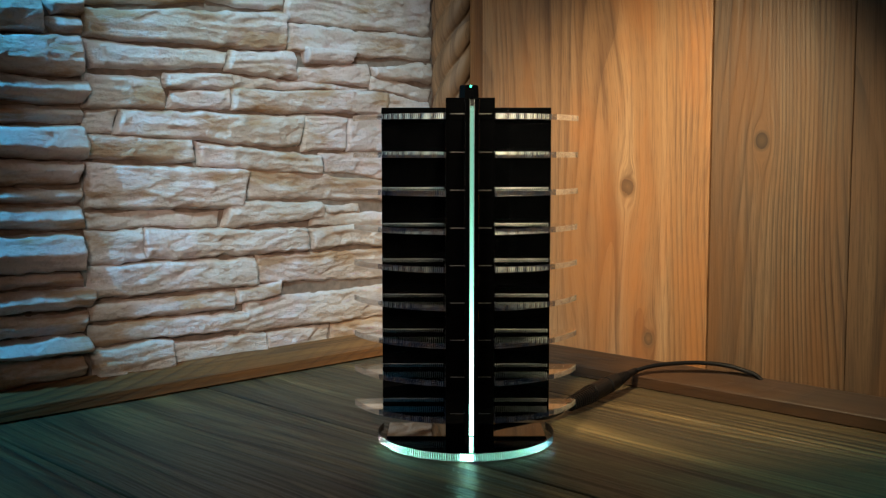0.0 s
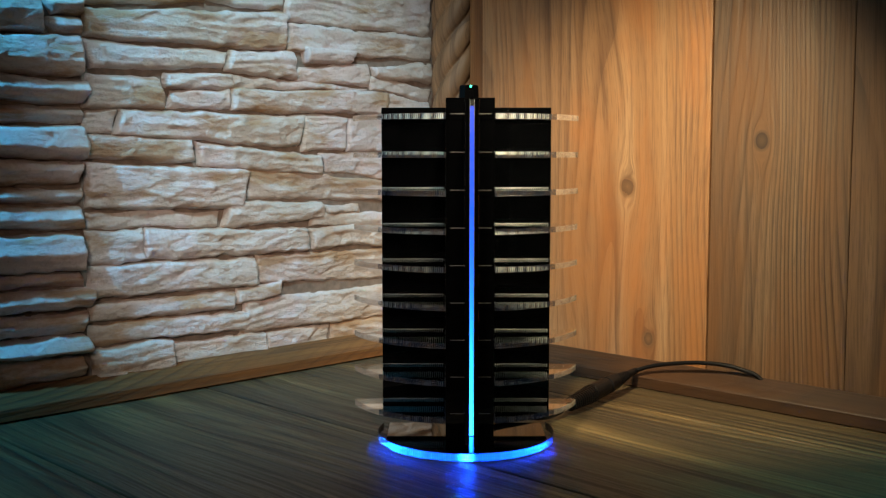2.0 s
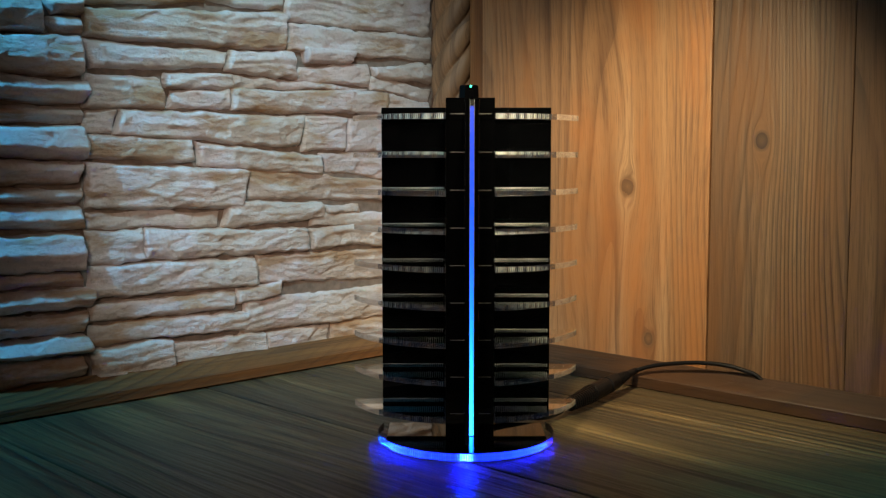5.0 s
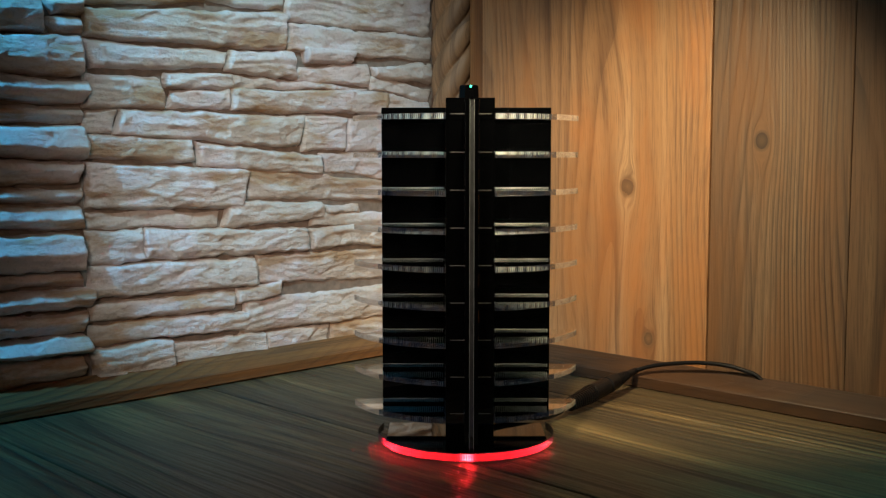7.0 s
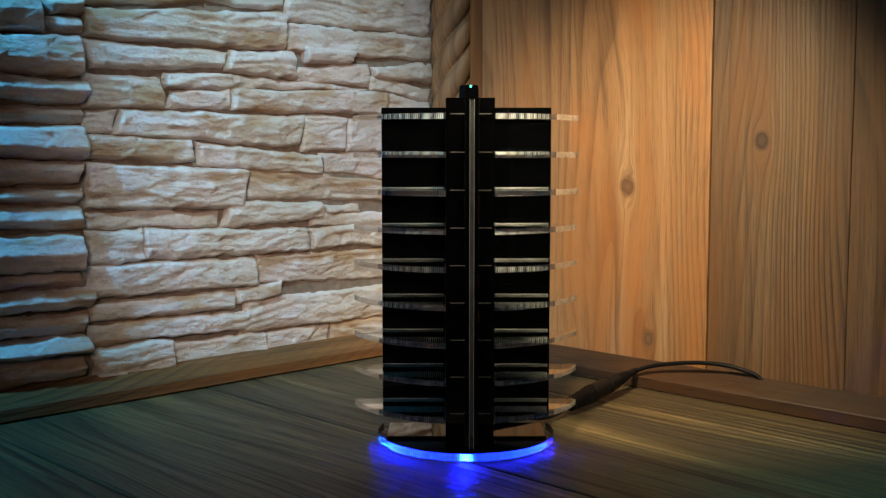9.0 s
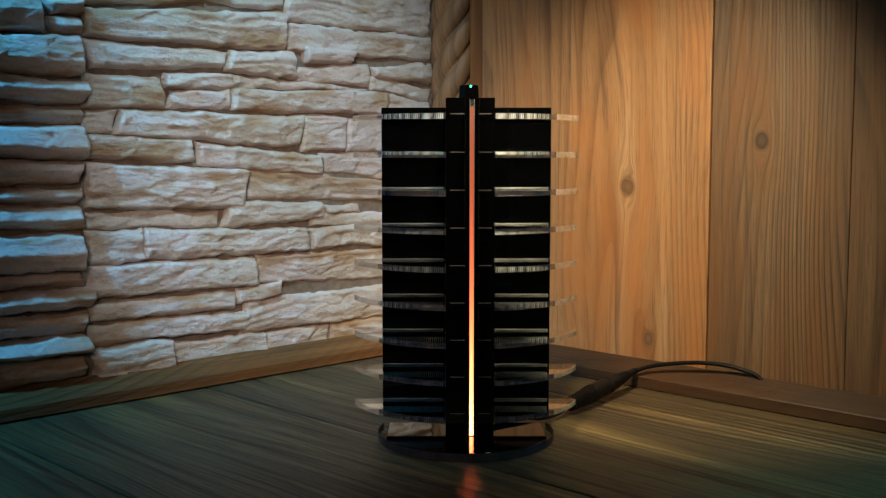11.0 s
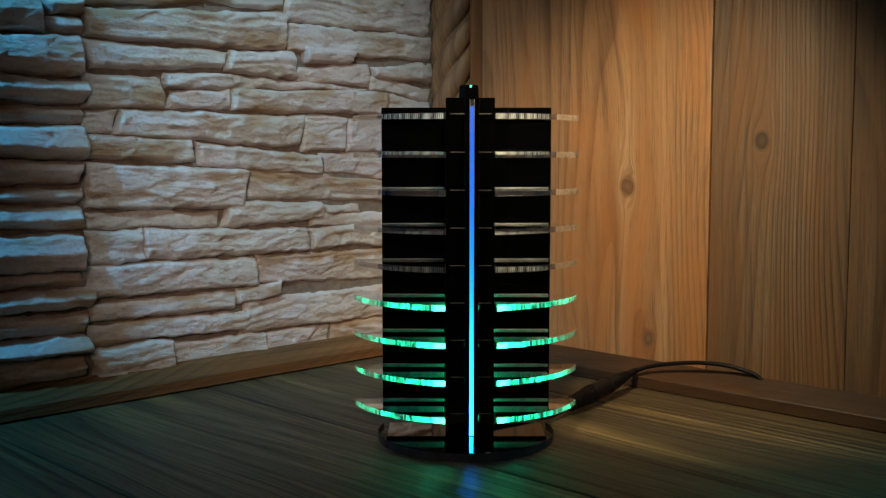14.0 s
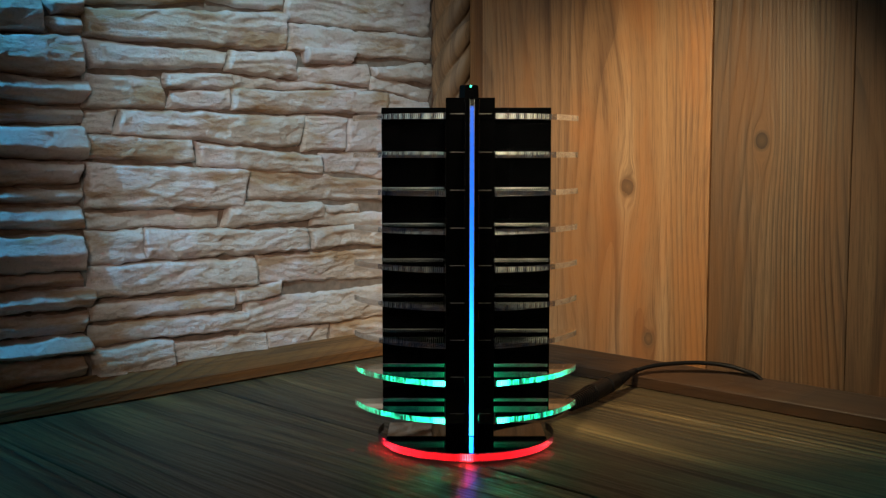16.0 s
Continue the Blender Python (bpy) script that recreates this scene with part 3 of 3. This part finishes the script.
def build_lamp():
    lamp = new("music_lamp")
    lamp.location = LAMP
    tagged(lamp, "black acrylic music lamp with stacked clear discs and coloured lights", "table lamp")
    # base
    base = part("base_plate", slab(segment(BASE_R - 0.0013, 0.0, -0.0485, 0.0485, BASE_BACK, 64), 0.0008, BASE_H, 0.0002), M_BLACK, lamp, "round glossy black base plate cut straight behind")
    period = 2 * math.pi / SLITS
    cell = period / len(CELLS)
    reach = range(-72, 73)
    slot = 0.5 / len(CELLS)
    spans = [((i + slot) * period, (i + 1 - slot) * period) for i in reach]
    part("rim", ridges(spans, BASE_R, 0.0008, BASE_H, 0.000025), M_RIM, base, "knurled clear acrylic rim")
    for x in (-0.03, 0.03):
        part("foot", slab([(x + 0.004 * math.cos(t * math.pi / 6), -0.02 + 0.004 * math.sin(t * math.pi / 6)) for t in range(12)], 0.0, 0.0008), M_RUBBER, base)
    mats = [M_DARK] + [M_DARK if k == "k" else glow("base_glow", BASE_TINTS.get(k, TINTS[k]), BASE_POWER.get(k, 13.0), front_side_glow) for k in CELLS[1:]]
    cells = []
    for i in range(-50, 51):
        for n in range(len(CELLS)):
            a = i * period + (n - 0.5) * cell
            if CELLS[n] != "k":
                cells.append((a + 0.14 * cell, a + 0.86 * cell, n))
    # added ring that stands in for the base light, one colour shown at a time
    ring = part("base_ring", arc_cells(cells, BASE_R - 0.000035, 0.0010, BASE_H - 0.0002, mats), mats, lamp, "added ring of coloured light bars standing in for the base light")
    # panel and column
    box_part("back_panel", (-0.0529, 0.0538, 0.0205, 0.0235, 0.0160, 0.2058), M_BLACK, lamp, 0.0002, "wide glossy black acrylic back panel")
    box_part("column_side", (COL_X0, COL_X0 + 0.003, COL_Y + 0.003, 0.0205, BASE_H, 0.2098), M_BLACK, lamp, 0.0002)
    box_part("column_side", (COL_X1 - 0.003, COL_X1, COL_Y + 0.003, 0.0205, BASE_H, 0.2098), M_BLACK, lamp, 0.0002)
    box_part("column_front", (COL_X0, FIN_X - 0.0021, COL_Y, COL_Y + 0.003, BASE_H, 0.2098), M_BLACK, lamp, 0.0002)
    box_part("column_front", (FIN_X + 0.0021, COL_X1, COL_Y, COL_Y + 0.003, BASE_H, 0.2098), M_BLACK, lamp, 0.0002)
    box_part("column_top", (COL_X0 + 0.0031, COL_X1 - 0.0031, COL_Y + 0.0031, 0.0204, 0.2060, 0.2096), M_BLACK, lamp)
    for s in (-1, 1):
        a, b = sorted((FIN_X + s * 0.0012, FIN_X + s * 0.0040))
        box_part("fin_plate", (a, b, FIN_Y, COL_Y - 0.0001, BASE_H, 0.2080), M_BLACK, lamp, 0.0002)
    box_part("light_strip", (FIN_X - 0.0011, FIN_X + 0.0011, FIN_Y + 0.0002, FIN_Y + 0.0024, BASE_H + 0.0002, 0.2076), M_CLOUDY, lamp, 0.0, "clear acrylic light strip")
    box_part("strip_cap", (FIN_X - 0.0011, FIN_X + 0.0011, FIN_Y + 0.0030, COL_Y, 0.2040, 0.2079), M_BLACK, lamp)
    for s in (-1, 1):
        box_part("strip_edge", (FIN_X + s * 0.00125 - 0.00012, FIN_X + s * 0.00125 + 0.00012, FIN_Y - 0.0002, FIN_Y + 0.0001, BASE_H + 0.0002, 0.2076), M_EDGE, lamp)
    # added colour drum in the column, standing in for the strip's changing light, seen through the strip
    n = len(FACES)
    ap = DRUM_FACE / 2 / math.tan(math.pi / n)
    rad = DRUM_FACE / 2 / math.sin(math.pi / n)
    bm = bmesh.new()
    ring_lo, ring_hi = [], []
    for i in range(n):
        a = 2 * math.pi * (i - 0.5) / n
        ring_lo.append(bm.verts.new((rad * math.sin(a), -rad * math.cos(a), 0.0)))
        ring_hi.append(bm.verts.new((rad * math.sin(a), -rad * math.cos(a), 0.200)))
    for i in range(n):
        k = (i + 1) % n
        bm.faces.new((ring_lo[i], ring_lo[k], ring_hi[k], ring_hi[i])).material_index = i
    bm.faces.new(ring_hi).material_index = 0
    bm.faces.new(ring_lo[::-1]).material_index = 0
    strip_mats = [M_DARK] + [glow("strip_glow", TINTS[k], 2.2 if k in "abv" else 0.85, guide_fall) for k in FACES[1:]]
    drum = part("light_drum", bm, strip_mats, lamp, "added ten-sided rod, one glowing face for each colour of the strip")
    drum.location = (FIN_X + 0.0006, COL_Y + 0.0035 + ap, BASE_H + 0.0005)
    # tab ends of the discs in the column; pale strips paint the highlights on their frosted edges
    for z in DISC_Z:
        for a, b, s in ((-0.0098, -0.0012, 1), (0.0060, 0.0145, -1)):
            tab = box_part("tab", (a, b, COL_Y - 0.0004, COL_Y + 0.001, z - DISC_T, z), M_BLACK, lamp)
            box_part("tab_edge", (a, b, COL_Y - 0.0006, COL_Y - 0.0003, z - 0.0003, z), M_DIM, tab)
            e = b if s > 0 else a
            box_part("tab_edge", (e - 0.0002, e + 0.0002, COL_Y - 0.0007, COL_Y - 0.0003, z - DISC_T, z), M_EDGE if s > 0 else M_CUT, tab)
    # knob and its small green light
    bm = bmesh.new()
    bmesh.ops.create_cone(bm, cap_ends=True, segments=8, radius1=0.0064, radius2=0.0060, depth=0.0078, matrix=Matrix.Translation((0.0012, -0.0125, 0.2135)) @ pose(0, 0, 0, 0, 0, 22.5))
    bmesh.ops.bevel(bm, geom=[e for e in bm.edges if e.verts[0].co.z > 0.216 and e.verts[1].co.z > 0.216], offset=0.0005, segments=2, affect="EDGES")
    knob = part("knob", bm, M_BLACK, lamp, "black faceted knob")
    bm = bmesh.new()
    bmesh.ops.create_uvsphere(bm, u_segments=10, v_segments=6, radius=0.0006, matrix=Matrix.Translation((0.0022, -0.0187, 0.2166)))
    part("indicator_light", bm, glow("indicator_glow", (0.05, 1.0, 0.55), 6.0), knob, "tiny green indicator light")
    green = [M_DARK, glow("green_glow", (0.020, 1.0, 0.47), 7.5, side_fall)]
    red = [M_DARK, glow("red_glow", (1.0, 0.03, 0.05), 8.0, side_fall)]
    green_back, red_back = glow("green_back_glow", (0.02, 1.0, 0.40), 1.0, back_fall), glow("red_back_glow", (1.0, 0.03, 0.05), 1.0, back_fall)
    discs = [build_disc(lamp, z, red if i == 8 else green, red_back if i == 8 else green_back) for i, z in enumerate(DISC_Z)]
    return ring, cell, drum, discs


# ---------------------------------------------------------------- cable
def tube(name, pts, radius, mat, parent, label=""):
    cu = bpy.data.curves.new(name, "CURVE")
    cu.dimensions, cu.bevel_depth, cu.bevel_resolution, cu.resolution_u = "3D", radius, 4, 10
    cu.use_fill_caps = True
    sp = cu.splines.new("BEZIER")
    sp.bezier_points.add(len(pts) - 1)
    for b, p in zip(sp.bezier_points, pts):
        b.co = p
        b.handle_left_type = b.handle_right_type = "AUTO"
    cu.materials.append(mat)
    ob = new(name, cu)
    ob.parent = parent
    if label:
        tagged(ob, label)
    return ob


def lathe(name, profile, a, b, mat, parent, label=""):
    """A turned body on the line from a to b; profile in (metres along, radius)."""
    bm = bmesh.new()
    seg = 20
    rings = [[bm.verts.new((r * math.cos(2 * math.pi * i / seg), r * math.sin(2 * math.pi * i / seg), s)) for i in range(seg)] for s, r in profile]
    for p, q in zip(rings, rings[1:]):
        for i in range(seg):
            bm.faces.new((p[i], p[(i + 1) % seg], q[(i + 1) % seg], q[i]))
    bm.faces.new(rings[0][::-1])
    bm.faces.new(rings[-1])
    ob = part(name, bm, mat, parent, label)
    ob.matrix_basis = Matrix.Translation(a) @ (Vector(b) - Vector(a)).to_track_quat("Z", "Y").to_matrix().to_4x4()
    return ob


def build_cable():
    c = new("power_cable")
    tagged(c, "black power cable with a ribbed barrel connector lying on the table", "cable")
    a, b = Vector((0.0852, 0.7053, 0.0070)), Vector((0.1460, 0.7896, 0.0135))
    length = (b - a).length
    prof = [(0.0, 0.0030)]
    for i in range(12):
        r = 0.0042 + 0.00016 * i
        prof += [(0.002 + i * 0.0026, r + 0.0006), (0.0034 + i * 0.0026, r + 0.0006), (0.0035 + i * 0.0026, r - 0.0002), (0.0045 + i * 0.0026, r - 0.0002)]
    prof += [(0.0335, 0.0064), (0.054, 0.0062), (0.0545, 0.0050), (0.0560, 0.0050), (0.0565, 0.0062), (0.070, 0.0058)]
    for i in range(7):
        r = 0.0052 - 0.0003 * i
        prof += [(0.0705 + i * 0.0026, r - 0.0006), (0.0719 + i * 0.0026, r - 0.0006), (0.0720 + i * 0.0026, r), (0.0730 + i * 0.0026, r)]
    prof += [(0.0890, 0.0030), (length, 0.0024)]
    lathe("connector", prof, a, b, M_RUBBER, c, "ribbed black barrel connector")
    tube("cord", [(0.028, 0.6725, 0.0120), (0.060, 0.6760, 0.0060), (0.074, 0.690, 0.0048), (0.0862, 0.7067, 0.0072)], 0.0022, M_RUBBER, c)
    tube("cord", [(0.1452, 0.7885, 0.0134), (0.1537, 0.7853, 0.017), (0.1704, 0.7743, 0.0218), (0.1916, 0.7587, 0.0253), (0.2055, 0.7491, 0.0251), (0.2163, 0.7414, 0.0226), (0.2208, 0.7390, 0.0212), (0.2262, 0.7350, 0.0168)], 0.0016, M_RUBBER, c)
    return c


# ---------------------------------------------------------------- what changes: level, strip, base every tenth of a second
STATES = (
    "0mm 0yk 0oa 0ra 0rk 0rv h8rv 9rm 5rm 2ok h1ya 0ma 0wk 0wv 0wk 0al 0aa 0aa 0aa 0ba 0ba 0bb 0vb 0rb 1rl 9ol 9yp 5yp 8mp 5wr 3wr 1wr 0wl 9aa 6aa 3ba 1ba 0ba 0bb 0rb 1kb 1gl 0gl "
    "0gl 0ga 0ga 0aa 0aa 0ba 0bb 0bb 1vb 2rb 3rl 2ol 1yl 0yp 0yp 0mm 0mm 0ga 1ga 1gl 1gl 0gb 0kb 0bb 0br 0yr 0yr 0kr 0ap 0am 0vl 0vl 0kl 0ya 0ya 0aa 0aa 0ka 0vb 0vb 0yb "
    "9yr 7kr 4ak 2am 0vk 0vb 0kb 0yk 0gr 0gr 0gk 0gk 0ma 0wa 0aa 0aa 0ba 0bb 0bb 0vb 0vb 0kb 0kk 0rk 0rr 0rr 0ok 0oa 0ra 0rb 0rk 0am 0am 0ak 0aa 0bk 0bv 0bv h5bk "
    "8wm 5wk 4ma 4ya 8yk 6ov 3rv 6rk 3rm 9rk 4ra h4oa 9yk 9yv 9mv 8wk 5wk 4ak 3aa 9aa 4ak 4bv 2bk 1bl 9ba 3ra 6ra 4ra h8oa 6yb 2yb 1wb 5wl 9al 6ap 2am 6ap 2ar"
)


def hold_rows(values, pose_of, most):
    """Rows that hold each value at its time and then turn to the next, at most so much at a step."""
    rows = []
    for i, v in enumerate(values):
        t = i * 0.1
        rows.append((t, pose_of(v)))
        if i + 1 < len(values) and values[i + 1] != v:
            d = values[i + 1] - v
            if abs(d) > 2 * most:
                rows += [(t + 1 / 30, pose_of(v + d / 3)), (t + 2 / 30, pose_of(v + 2 * d / 3))]
            elif abs(d) > most:
                rows += [(t + 1 / 30, pose_of(v)), (t + 2 / 30, pose_of(v + d / 2))]
            else:
                rows.append((t + 1 / 30, pose_of(v)))
    return rows


def motions(ring, cell, drum, discs):
    steps = STATES.split()
    n = len(FACES)
    turn, last = [], 0
    for s in steps:
        want = FACES.index(s[-2])
        last += (want - last + n // 2) % n - n // 2
        turn.append(last)
    x, y, z = drum.location
    walk(drum, hold_rows(turn, lambda k: pose(x, y, z, 0, 0, -360 / n * k), 2.2))
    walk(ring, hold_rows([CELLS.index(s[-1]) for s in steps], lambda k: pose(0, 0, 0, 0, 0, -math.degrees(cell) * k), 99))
    for i, (pair, half, bars) in enumerate(discs):
        lit = []
        for s in steps:
            dim = s.startswith("h")
            level = int(s.strip("h")[0])
            lit.append((0.45 if dim else 1.0) if i < level else 0.0)
        for disc in pair:
            walk(disc, hold_rows(lit, lambda k, h=half: pose(0, DISC_Y, 0, 0, 0, math.degrees(h) * k), 99))
        for bar in bars:
            walk(bar, hold_rows(lit, lambda k: pose(0.00065 * k, 0, 0), 99))


table = build_shell()
moving = build_lamp()
build_cable()
build_trims()
build_rope()
build_planks(table)
build_boards()
build_stones()
motions(*moving)
